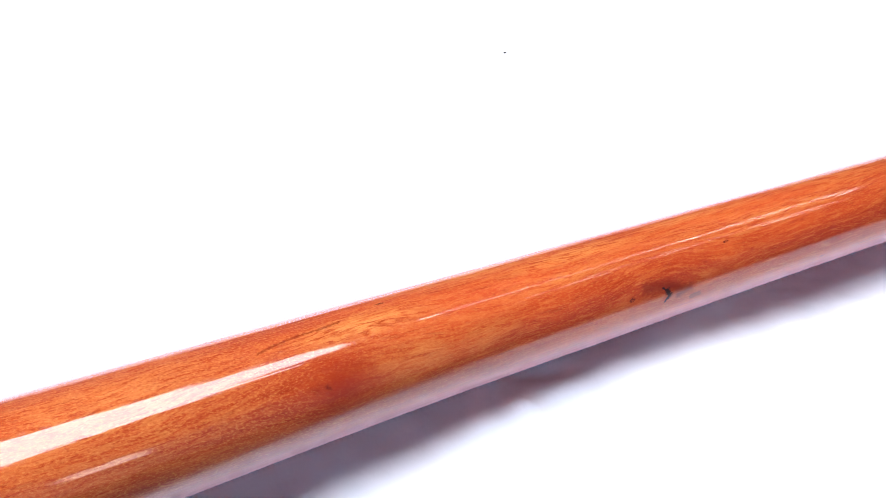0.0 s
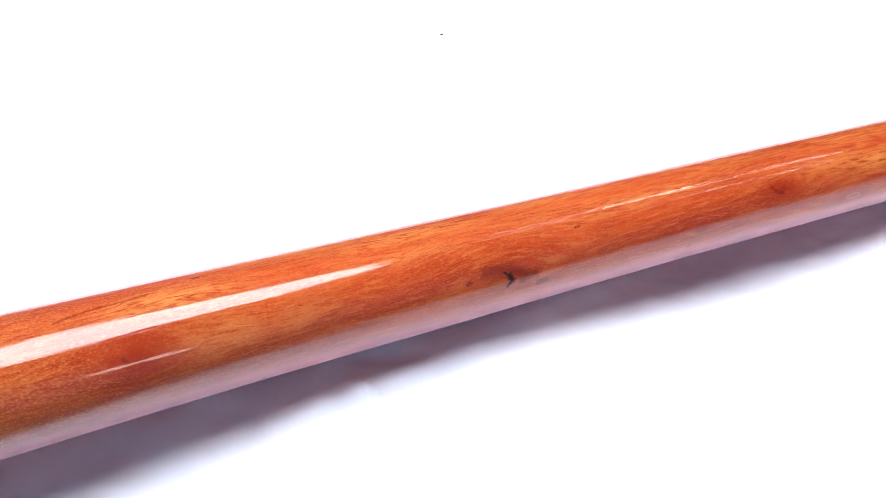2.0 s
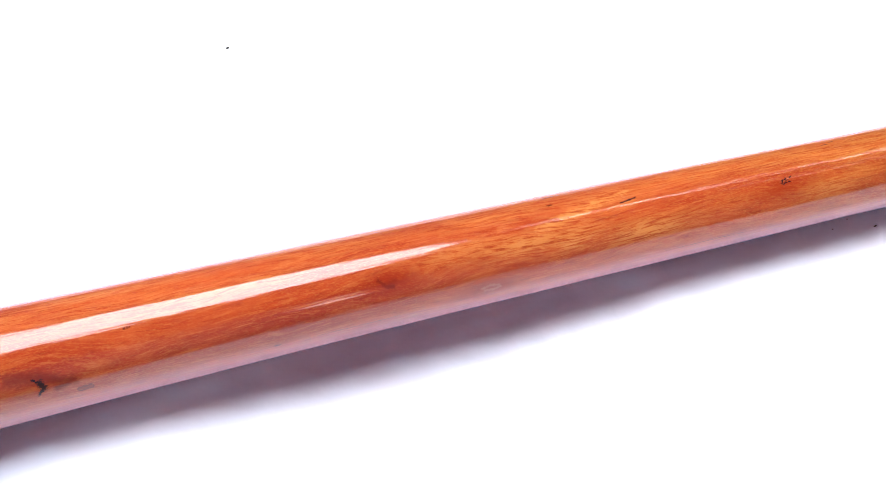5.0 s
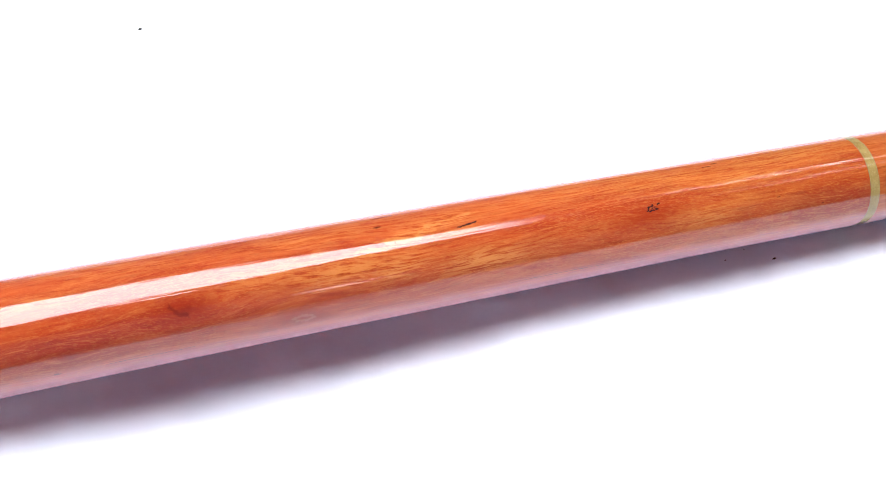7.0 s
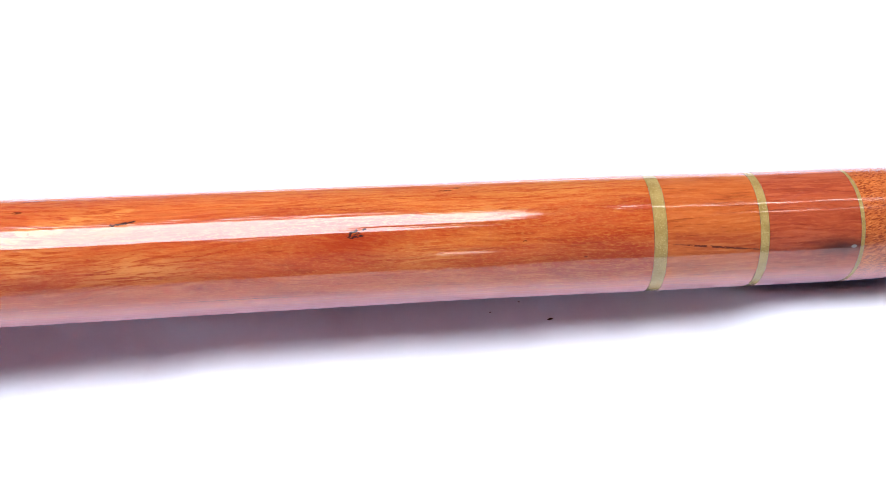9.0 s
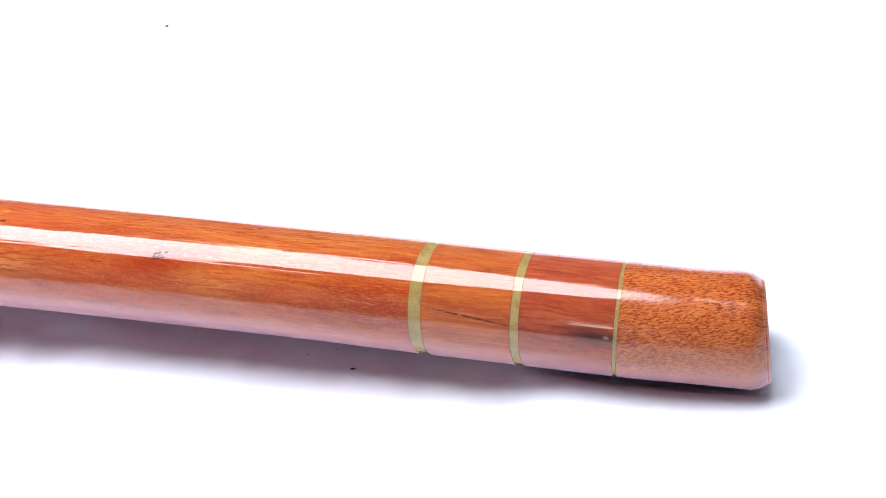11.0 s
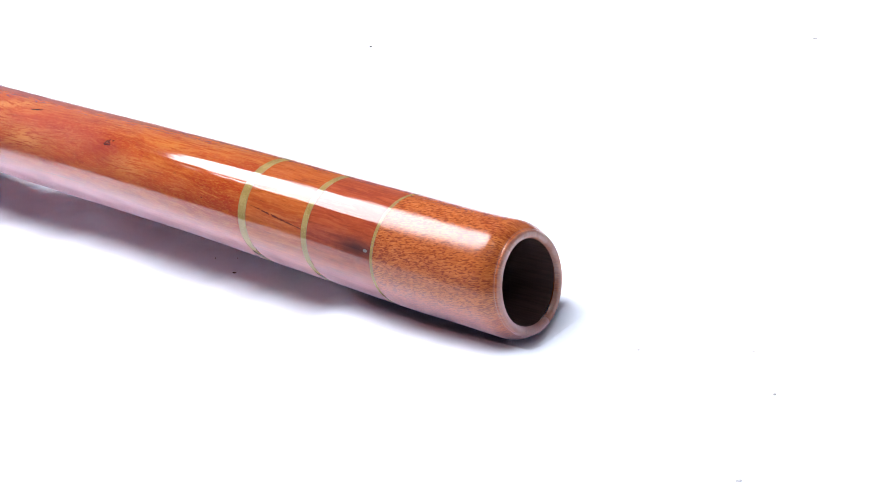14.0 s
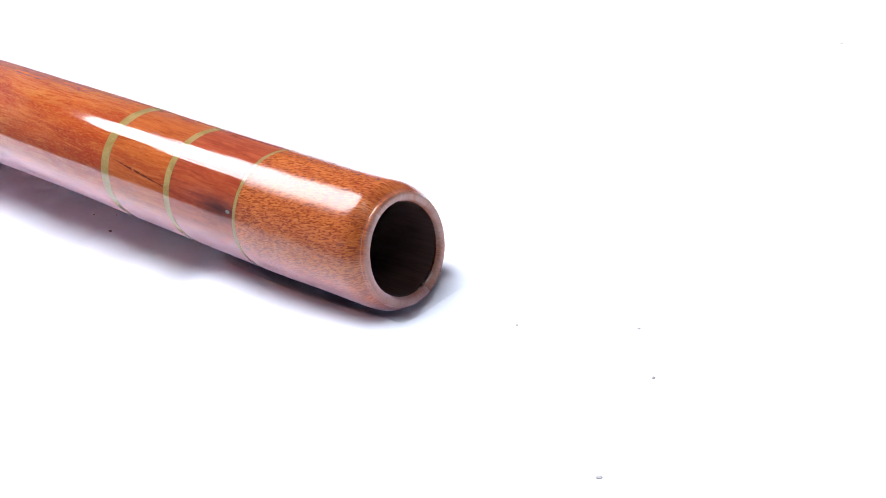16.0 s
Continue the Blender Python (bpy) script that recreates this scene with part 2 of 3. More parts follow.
def wood_body():
    n = Net("lacquered_orange_wood")
    u, v = n.unwrapped()
    scaled = lambda a, b, w=None: n.combine(n.math("MULTIPLY", u, a), n.math("MULTIPLY", v if w is None else w, b))
    ragged = n.math("ADD", n.math("MULTIPLY", n.noise(scaled(110, 420), 1, 4, 0.65), 2.4), 0.0)
    # spots are torn along the grain
    tear_u = n.math("MULTIPLY", n.math("SUBTRACT", n.noise(scaled(260, 520), 1, 3), 0.5), 0.008)
    tear_v = n.math("MULTIPLY", n.math("SUBTRACT", n.noise(scaled(220, 300), 1, 3), 0.5), 0.004)
    tu, tv = n.math("ADD", u, tear_u), n.math("ADD", v, tear_v)
    # grain bends round the knots and wanders
    wander = n.math("SUBTRACT", n.noise(scaled(9, 40), 1, 2), 0.5)
    flow = n.math("ADD", v, n.math("MULTIPLY", wander, 0.014))
    core, halo = 0.0, 0.0
    for s, a, long, wide, red, dark in KNOT_SPOTS:
        va = at_angle(a)
        push = n.spot(u, v, s, va, long * 1.7, wide * 1.7)
        flow = n.math("ADD", flow, n.math("MULTIPLY", n.math("MULTIPLY", n.math("SUBTRACT", v, va), push), -0.55))
        halo = n.math("MAXIMUM", halo, n.math("MULTIPLY", n.spot(tu, tv, s, va, long, wide, ragged), red))
        if dark:
            core = n.math("MAXIMUM", core, n.math("MULTIPLY", n.spot(tu, tv, s, va, long * 0.35, wide * 0.40, ragged), dark))
    fray_u = n.math("MULTIPLY", n.math("SUBTRACT", n.noise(scaled(620, 1300), 1, 4, 0.7), 0.5), 0.0030)
    fray_v = n.math("MULTIPLY", n.math("SUBTRACT", n.noise(scaled(760, 900), 1, 4, 0.7), 0.5), 0.0022)
    torn = n.combine(n.math("ADD", u, fray_u), n.math("ADD", v, fray_v))
    thin = n.math("ADD", n.math("MULTIPLY", n.noise(scaled(420, 1500), 1, 3, 0.7), 2.4), -0.1)
    stroke_red, crack = 0.0, 0.0
    for wide, *ends in RED_STROKES:
        stroke_red = n.math("MAXIMUM", stroke_red, n.steps(n.math("MULTIPLY", n.away(torn, ends), thin), wide * 1.7, 0.0))
    for wide, *ends in BLACK_STROKES:
        crack = n.math("MAXIMUM", crack, n.steps(n.math("MULTIPLY", n.away(torn, ends), thin), wide * 1.0, wide * 0.45))
    # a hollow fleck beside the large knot, and the pale whorl of a small one
    hollow = n.away(torn, ((-0.4464, 172.1), (-0.4410, 171.6)))
    hollow = n.math("SUBTRACT", n.steps(hollow, 0.0012, 0.0008), n.math("MULTIPLY", n.steps(hollow, 0.0006, 0.0003), 0.45))
    whorl = n.math("MINIMUM", n.away(torn, ((-0.2610, 170.6), (-0.2570, 168.6), (-0.2530, 170.0))), n.away(torn, ((-0.2600, 173.6), (-0.2550, 174.4), (-0.2520, 172.2))))
    whorl = n.steps(whorl, 0.0008, 0.0003)
    # a golden flame that rises across the grain
    flame = n.steps(n.away(n.combine(tu, tv), ((-0.2290, 128.5), (-0.2053, 117.2), (-0.1790, 104.9))), 0.0042, 0.0004)
    gold = 0.0
    for s, a, long, wide, much in GOLDEN:
        gold = n.math("MAXIMUM", gold, n.math("MULTIPLY", n.spot(tu, tv, s, at_angle(a), long, wide, ragged), much))
    fleck = 0.0
    for s, a, long, wide in FLECKS:
        fleck = n.math("MAXIMUM", fleck, n.spot(n.math("ADD", u, n.math("MULTIPLY", tear_u, 0.3)), n.math("ADD", v, n.math("MULTIPLY", tear_v, 0.25)), s, at_angle(a), long, wide, ragged))
    gold = n.math("MAXIMUM", gold, n.math("MULTIPLY", flame, 0.9))
    figure = n.noise(scaled(11, 85, flow), 1, 4, 0.62, 0.5)
    streak = n.noise(scaled(60, 900, flow), 1, 4, 0.7, 0.5)
    band = n.noise(scaled(24, 170, flow), 1, 4, 0.65, 0.8)
    curl = n.noise(scaled(75, 1000, flow), 1, 4, 0.66, 0.7)
    fibre = n.noise(scaled(90, 1700), 1, 3, 0.7)
    pores = n.noise(scaled(240, 2600), 1, 2, 0.6)
    dash = n.noise(scaled(250, 2100, flow), 1, 3, 0.65, 0.3)
    # the figure is lively towards the bell and calmer towards the mouth, in clouds
    calm = n.math("ADD", n.steps(n.noise(scaled(14, 60), 1, 2), 0.38, 0.62), n.math("ADD", n.steps(u, -0.30, -0.62), n.steps(u, -0.16, -0.04)), clamp=True)
    colour = n.mix(n.steps(figure, 0.34, 0.66), (0.310, 0.036, 0.012), (0.420, 0.072, 0.020))
    colour = n.mix(n.math("MULTIPLY", n.steps(band, 0.50, 0.68), 0.55), colour, (0.47, 0.115, 0.030))
    colour = n.mix(n.math("MULTIPLY", n.steps(streak, 0.52, 0.66), 0.50), colour, (0.52, 0.150, 0.042))
    colour = n.mix(n.math("MULTIPLY", n.steps(streak, 0.47, 0.33), 0.45), colour, (0.21, 0.021, 0.008))
    pale = n.math("MULTIPLY", gold, n.math("ADD", n.math("MULTIPLY", n.steps(curl, 0.42, 0.56), 0.80), 0.20))
    colour = n.mix(n.math("MULTIPLY", pale, 0.95, clamp=True), colour, (0.56, 0.235, 0.065))
    colour = n.mix(n.math("MULTIPLY", n.math("MULTIPLY", n.steps(curl, 0.46, 0.37), gold), 0.80), colour, (0.24, 0.034, 0.010))
    colour = n.mix(n.math("MULTIPLY", n.steps(fibre, 0.55, 0.72), n.math("ADD", n.math("MULTIPLY", n.steps(u, -0.22, -0.08), 0.14), 0.14)), colour, (0.24, 0.026, 0.006))
    colour = n.mix(n.math("MULTIPLY", n.steps(fibre, 0.44, 0.28), 0.25), colour, (0.56, 0.18, 0.05))
    colour = n.mix(n.math("MULTIPLY", n.steps(pores, 0.60, 0.76), 0.12), colour, (0.15, 0.022, 0.006))
    colour = n.mix(n.math("MULTIPLY", n.steps(dash, 0.53, 0.70), n.math("ADD", n.math("MULTIPLY", calm, 0.15), 0.03)), colour, (0.24, 0.026, 0.009))
    colour = n.mix(n.math("MULTIPLY", n.steps(dash, 0.47, 0.32), n.math("ADD", n.math("MULTIPLY", calm, 0.32), 0.06)), colour, (0.50, 0.185, 0.050))
    # fine golden shimmer that crosses the grain at a slant, strongest towards the bell
    slant = n.combine(n.math("ADD", n.math("MULTIPLY", u, 560), n.math("MULTIPLY", v, 560)), n.math("SUBTRACT", n.math("MULTIPLY", v, 1900), n.math("MULTIPLY", u, 300)))
    shimmer = n.noise(slant, 1, 3, 0.65, 0.4)
    lively = n.math("ADD", n.math("MULTIPLY", n.steps(u, -0.56, -0.68), 0.24), n.math("ADD", n.math("MULTIPLY", calm, 0.14), 0.08))
    colour = n.mix(n.math("MULTIPLY", n.steps(shimmer, 0.50, 0.68), lively), colour, (0.60, 0.25, 0.065))
    colour = n.mix(n.math("MULTIPLY", n.steps(shimmer, 0.47, 0.32), lively), colour, (0.24, 0.030, 0.009))
    colour = n.mix(n.math("MULTIPLY", halo, 0.90), colour, (0.255, 0.021, 0.007))
    colour = n.mix(n.math("MULTIPLY", stroke_red, 0.68), colour, (0.130, 0.010, 0.004))
    colour = n.mix(n.steps(core, 0.1, 0.7), colour, (0.075, 0.009, 0.007))
    colour = n.mix(n.math("MULTIPLY", hollow, 0.65), colour, (0.085, 0.014, 0.010))
    colour = n.mix(n.math("MULTIPLY", whorl, 0.30), colour, (0.55, 0.27, 0.17))
    colour = n.mix(n.math("MULTIPLY", crack, 0.95), colour, (0.013, 0.011, 0.014))
    colour = n.mix(n.math("MULTIPLY", n.math("MULTIPLY", n.steps(fleck, 0.38, 0.66), n.steps(n.noise(scaled(900, 2600), 1, 2, 0.6), 0.36, 0.52)), 0.8), colour, (0.065, 0.012, 0.008))
    colour = n.mix(1.0, colour, n.mix(n.steps(u, -0.30, -0.18), n.mix(n.steps(u, -0.62, -0.52), (0.82, 0.72, 0.66), (0.88, 0.75, 0.66)), n.mix(n.steps(u, -0.16, -0.06), (0.94, 0.83, 0.68), (0.93, 0.92, 0.70))), "MULTIPLY")
    # the finish has faint ripples drawn out along the grain
    wave = n.math("ADD", n.noise(scaled(5, 210), 1, 2, 0.5), n.math("ADD", n.math("MULTIPLY", n.noise(scaled(6, 900), 1, 2, 0.5), 0.45), n.math("MULTIPLY", n.noise(scaled(28, 520), 1, 2, 0.6), 0.40)))
    pits = n.math("MULTIPLY", n.steps(n.noise(scaled(130, 2300), 1, 2, 0.6), 0.60, 0.70), 0.02)
    n.bump(n.math("SUBTRACT", n.math("SUBTRACT", wave, n.math("MULTIPLY", core, 0.5)), pits), 0.36, 0.0004)
    # knots and cracks are open wood with little lacquer on them
    bare = n.math("MAXIMUM", n.steps(core, 0.15, 0.5), n.math("MULTIPLY", crack, 0.8))
    # gloss is cut along the back, so the upper edge reflects less and reads darker
    back = n.steps(v, at_angle(68), at_angle(54))
    n.put(n.shader.inputs["Specular IOR Level"], n.math("SUBTRACT", 0.5, n.math("MAXIMUM", n.math("MULTIPLY", bare, 0.42), n.math("MULTIPLY", back, 0.40))))
    # the underside was polished less than the top, except near the mouth
    dull = n.math("MULTIPLY", n.steps(v, at_angle(150), at_angle(168)), n.math("ADD", n.math("MULTIPLY", n.steps(u, -0.06, -0.20), 0.9), 0.1))
    painted_sheen(n, v)
    return n.surface(colour, n.math("ADD", n.math("ADD", n.math("MULTIPLY", core, 0.2), n.math("MULTIPLY", n.math("MAXIMUM", dull, back), 0.19)), 0.06), LACQUER)


def wood_segment(name, dark, mid, pale, grain_u, grain_v, crack=None, knot=None):
    """Lacquered wood of one short joint of the instrument."""
    n = Net(name)
    u, v = n.unwrapped()
    ragged = n.math("ADD", n.math("MULTIPLY", n.noise(n.combine(n.math("MULTIPLY", u, 300), n.math("MULTIPLY", v, 500)), 1, 3), 2.2), 0.1)
    wander = n.math("SUBTRACT", n.noise(n.combine(n.math("MULTIPLY", u, 30), n.math("MULTIPLY", v, 60)), 1, 2), 0.5)
    flow = n.math("ADD", v, n.math("MULTIPLY", wander, 0.004))
    figure = n.noise(n.combine(n.math("MULTIPLY", u, grain_u * 0.35), n.math("MULTIPLY", flow, grain_v * 0.16)), 1, 4, 0.6, 0.5)
    streak = n.noise(n.combine(n.math("MULTIPLY", u, grain_u), n.math("MULTIPLY", flow, grain_v)), 1, 3, 0.65, 0.4)
    colour = n.mix(n.steps(figure, 0.33, 0.67), dark, mid)
    colour = n.mix(n.math("MULTIPLY", n.steps(streak, 0.48, 0.68), 0.40), colour, pale)
    colour = n.mix(n.math("MULTIPLY", n.steps(streak, 0.46, 0.30), 0.6), colour, tuple(c * 0.5 for c in dark))
    dash = n.noise(n.combine(n.math("MULTIPLY", u, 320), n.math("MULTIPLY", flow, 1500)), 1, 2, 0.6, 0.4)
    colour = n.mix(n.math("MULTIPLY", n.steps(dash, 0.53, 0.70), 0.22), colour, tuple(c * 0.55 for c in dark))
    colour = n.mix(n.math("MULTIPLY", n.steps(dash, 0.46, 0.31), 0.28), colour, pale)
    # the pale tone gathers in clouds, more of it towards the top
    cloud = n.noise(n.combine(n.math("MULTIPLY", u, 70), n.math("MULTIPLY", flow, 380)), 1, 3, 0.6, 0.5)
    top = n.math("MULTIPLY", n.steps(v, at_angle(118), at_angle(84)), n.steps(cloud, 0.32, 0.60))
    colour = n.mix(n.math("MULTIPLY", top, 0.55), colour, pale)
    if crack:
        s, a, long = crack
        line = n.spot(u, n.math("SUBTRACT", v, n.math("MULTIPLY", n.math("SUBTRACT", u, s), 0.095)), s, at_angle(a), long, 0.00042, ragged)
        line = n.math("MULTIPLY", line, n.steps(n.noise(n.combine(n.math("MULTIPLY", u, 420), n.math("MULTIPLY", v, 900)), 1, 2, 0.6), 0.36, 0.50))
        colour = n.mix(n.math("MULTIPLY", n.steps(line, 0.30, 0.65), 0.85), colour, (0.05, 0.012, 0.006))
    if knot:
        s, a = knot
        stain = n.spot(u, v, s - 0.004, at_angle(a), 0.011, 0.0032, ragged)
        colour = n.mix(n.math("MULTIPLY", stain, 0.88), colour, (0.035, 0.010, 0.007))
        eye = n.spot(u, v, s, at_angle(a), 0.0011, 0.0006)
        colour = n.mix(n.steps(eye, 0.35, 0.6), colour, (0.17, 0.15, 0.13))
    wave = n.noise(n.combine(n.math("MULTIPLY", u, 12), n.math("MULTIPLY", v, 260)), 1, 2, 0.5)
    wave = n.math("ADD", wave, n.math("MULTIPLY", n.noise(n.combine(n.math("MULTIPLY", u, 10), n.math("MULTIPLY", v, 900)), 1, 2), 0.4))
    pits = n.steps(n.noise(n.combine(n.math("MULTIPLY", u, 130), n.math("MULTIPLY", v, 2300)), 1, 2, 0.6), 0.60, 0.70)
    n.bump(n.math("SUBTRACT", wave, n.math("MULTIPLY", pits, 0.03)), 0.26, 0.0004)
    painted_sheen(n, v)
    return n.surface(colour, 0.045, LACQUER)


def wood_mouth():
    """Pored brown-orange wood of the mouth joint; the finish is worn towards its rim."""
    n = Net("pored_brown_wood")
    u, v = n.unwrapped()
    figure = n.noise(n.combine(n.math("MULTIPLY", u, 60), n.math("MULTIPLY", v, 130)), 1, 3, 0.6, 0.6)
    sway = n.math("MULTIPLY", n.math("SUBTRACT", n.noise(n.combine(n.math("MULTIPLY", u, 260), n.math("MULTIPLY", v, 260)), 1, 2), 0.5), 0.0007)
    across = n.math("ADD", n.math("ADD", v, n.math("MULTIPLY", u, 0.22)), sway)
    pores = n.noise(n.combine(n.math("MULTIPLY", u, 520), n.math("MULTIPLY", across, 2100)), 1, 2, 0.5, 0.9)
    fine = n.noise(n.combine(n.math("MULTIPLY", u, 800), n.math("MULTIPLY", across, 2800)), 1, 2, 0.6)
    colour = n.mix(n.steps(figure, 0.3, 0.7), (0.36, 0.078, 0.018), (0.47, 0.122, 0.028))
    colour = n.mix(n.math("MULTIPLY", n.steps(pores, 0.50, 0.60), 0.78), colour, (0.15, 0.024, 0.008))
    colour = n.mix(n.math("MULTIPLY", n.steps(pores, 0.46, 0.36), 0.45), colour, (0.58, 0.20, 0.052))
    colour = n.mix(n.math("MULTIPLY", n.steps(fine, 0.55, 0.70), 0.35), colour, (0.20, 0.04, 0.012))
    worn = n.steps(u, MOUTH_END - 0.0012, MOUTH_END + 0.0002)
    worn = n.math("MULTIPLY", worn, n.math("ADD", n.math("MULTIPLY", n.steps(figure, 0.3, 0.7), 0.35), 0.45))
    colour = n.mix(worn, colour, (0.36, 0.20, 0.16))
    n.bump(n.math("ADD", n.math("MULTIPLY", pores, -0.5), n.noise(n.combine(n.math("MULTIPLY", u, 14), n.math("MULTIPLY", v, 220)), 1, 2)), 0.18, 0.0004)
    painted_sheen(n, v)
    return n.surface(colour, n.math("ADD", n.math("ADD", n.math("MULTIPLY", worn, 0.22), n.math("MULTIPLY", n.steps(v, at_angle(118), at_angle(136)), 0.12)), 0.09), LACQUER)


def bore_wood():
    n = Net("dark_bore_wood")
    u, v = n.unwrapped()
    g = n.noise(n.combine(n.math("MULTIPLY", u, 60), n.math("MULTIPLY", v, 700)), 1, 3)
    colour = n.mix(n.steps(g, 0.35, 0.65), (0.075, 0.038, 0.034), (0.110, 0.058, 0.050))
    n.bump(g, 0.3, 0.0005)
    return n.surface(colour, 0.28, 1.5)


def gold_inlay():
    """Resin filled with brass powder, speckled and a little tarnished."""
    n = Net("brass_powder_inlay")
    u, v = n.unwrapped()
    grit = n.noise(n.combine(n.math("MULTIPLY", u, 1800), n.math("MULTIPLY", v, 1800)), 1, 3, 0.7)
    cloud = n.noise(n.combine(n.math("MULTIPLY", u, 200), n.math("MULTIPLY", v, 200)), 1, 3)
    colour = n.mix(n.steps(cloud, 0.3, 0.7), (0.25, 0.165, 0.050), (0.33, 0.235, 0.080))
    colour = n.mix(n.math("MULTIPLY", n.steps(grit, 0.55, 0.68), 0.6), colour, (0.17, 0.115, 0.03))
    colour = n.mix(n.math("MULTIPLY", n.steps(grit, 0.44, 0.32), 0.5), colour, (0.52, 0.43, 0.19))
    return n.surface(colour, 0.07, LACQUER)


def cloth():
    """White woven cloth with a fine diagonal weave."""
    n = Net("white_cloth")
    c = n.tree.nodes.new("ShaderNodeTexCoord")
    x, y, z = n.split(c.outputs["Object"])
    warp = n.math("SINE", n.math("MULTIPLY", n.math("ADD", x, y), 2 * math.pi / 0.0021))
    weft = n.math("SINE", n.math("MULTIPLY", n.math("SUBTRACT", x, y), 2 * math.pi / 0.0021))
    weave = n.math("MULTIPLY", warp, weft)
    rumple = n.noise(n.combine(n.math("MULTIPLY", x, 30), n.math("MULTIPLY", y, 30)), 1, 4, 0.6)
    stain = n.noise(n.combine(n.math("MULTIPLY", x, 6), n.math("MULTIPLY", y, 6)), 1, 3)
    colour = n.mix(n.steps(stain, 0.3, 0.7), (0.81, 0.87, 0.97), (0.84, 0.89, 0.98))
    colour = n.mix(n.math("MULTIPLY", n.steps(weave, 0.2, -0.6), 0.008), colour, (0.62, 0.66, 0.78))
    n.bump(n.math("ADD", n.math("MULTIPLY", weave, 0.004), n.math("MULTIPLY", rumple, 1.4)), 0.35, 0.0015)
    return n.surface(colour, 0.85, 1.4)


def plain(name, one, two, scale, rough):
    n = Net(name)
    c = n.tree.nodes.new("ShaderNodeTexCoord")
    g = n.noise(c.outputs["Object"], scale, 4)
    n.bump(g, 0.2, 0.003)
    return n.surface(n.mix(n.steps(g, 0.3, 0.7), one, two), rough)


WOOD = wood_body()
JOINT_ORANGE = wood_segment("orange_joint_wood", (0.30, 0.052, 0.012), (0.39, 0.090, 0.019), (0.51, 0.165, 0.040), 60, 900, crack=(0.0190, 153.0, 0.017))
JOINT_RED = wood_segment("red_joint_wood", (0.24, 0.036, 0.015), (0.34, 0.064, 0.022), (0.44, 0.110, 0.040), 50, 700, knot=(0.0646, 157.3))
MOUTH_WOOD, BORE_WOOD, INLAY, CLOTH = wood_mouth(), bore_wood(), gold_inlay(), cloth()
WALL_PAINT = plain("grey_blue_wall_paint", (0.16, 0.22, 0.32), (0.18, 0.24, 0.34), 3.0, 0.8)
FRONT_PAINT = plain("light_grey_wall_paint", (0.37, 0.46, 0.62), (0.41, 0.50, 0.66), 3.0, 0.8)
BACK_PAINT = plain("dim_blue_wall_paint", (0.085, 0.11, 0.17), (0.105, 0.13, 0.19), 3.0, 0.8)
CEILING_PAINT = plain("ceiling_paint", (0.15, 0.19, 0.27), (0.17, 0.21, 0.29), 3.0, 0.9)
FLOOR_WOOD = plain("grey_floor", (0.16, 0.14, 0.13), (0.20, 0.18, 0.17), 5.0, 0.5)
LINT = plain("dark_lint", (0.02, 0.02, 0.022), (0.06, 0.055, 0.05), 900.0, 0.9)
GREY_LINT = plain("grey_lint", (0.32, 0.32, 0.33), (0.46, 0.45, 0.45), 900.0, 0.9)

# ---- the room that closes the place ----


def slab(name, low, high, mat, label):
    bm = bmesh.new()
    bmesh.ops.create_cube(bm, size=1)
    for q in bm.verts:
        q.co = Vector([low[i] + (q.co[i] + 0.5) * (high[i] - low[i]) for i in range(3)])
    data = bpy.data.meshes.new(name)
    bm.to_mesh(data)
    bm.free()
    data.materials.append(mat)
    return tagged(new(name, data), label, "room", kind="structure")


slab("floor", (-3.6, -3.5, -0.85), (3.6, 3.0, -0.75), FLOOR_WOOD, "plain grey-brown floor in front of the cloth")
slab("ceiling", (-3.6, -3.5, 2.5), (3.6, 3.0, 2.6), CEILING_PAINT, "plain dim grey ceiling above the cloth")
slab("wall_north", (-3.6, 3.0, -0.85), (3.6, 3.1, 2.6), BACK_PAINT, "dim plain painted wall of the room")
slab("wall_south", (-3.6, -3.6, -0.85), (3.6, -3.5, 2.6), FRONT_PAINT, "plain light grey painted wall of the room")
slab("wall_east", (3.6, -3.6, -0.85), (3.7, 3.1, 2.6), WALL_PAINT, "plain grey-blue painted wall of the room")
slab("wall_west", (-3.7, -3.6, -0.85), (-3.6, 3.1, 2.6), WALL_PAINT, "plain grey-blue painted wall of the room")

# ---- the white cloth ----
REST = natural_spline((0.02, 0.04, 0.06, 0.08, 0.10), [lowest(s) - 0.0003 for s in (0.02, 0.04, 0.06, 0.08, 0.10)])
SINK = 0.0055
lowest_at = natural_spline((0.0, 0.02, 0.04, 0.06, 0.08, 0.10, 0.115), [lowest(s) for s in (0.0, 0.02, 0.04, 0.06, 0.08, 0.10, 0.115)])
# creases: middle x, y, direction in degrees, half length, half width, height
CREASES = (
    (-0.545, 0.002, 62, 0.030, 0.005, 0.0035), (-0.500, 0.012, 20, 0.050, 0.010, 0.004), (-0.600, 0.010, 35, 0.060, 0.010, 0.004),
    (-0.420, -0.004, 15, 0.060, 0.009, 0.003), (-0.300, -0.006, 8, 0.050, 0.008, 0.002), (-0.175, 0.004, 170, 0.040, 0.007, 0.002),
    (-0.235, 0.030, 120, 0.020, 0.004, 0.002), (-0.550, -0.031, 7, 0.055, 0.010, 0.006), (-0.535, -0.033, 122, 0.011, 0.0028, 0.0030),
    (-0.520, -0.012, 160, 0.022, 0.005, -0.0035), (-0.455, -0.036, 14, 0.050, 0.009, 0.003), (-0.680, -0.060, 30, 0.080, 0.012, 0.003))


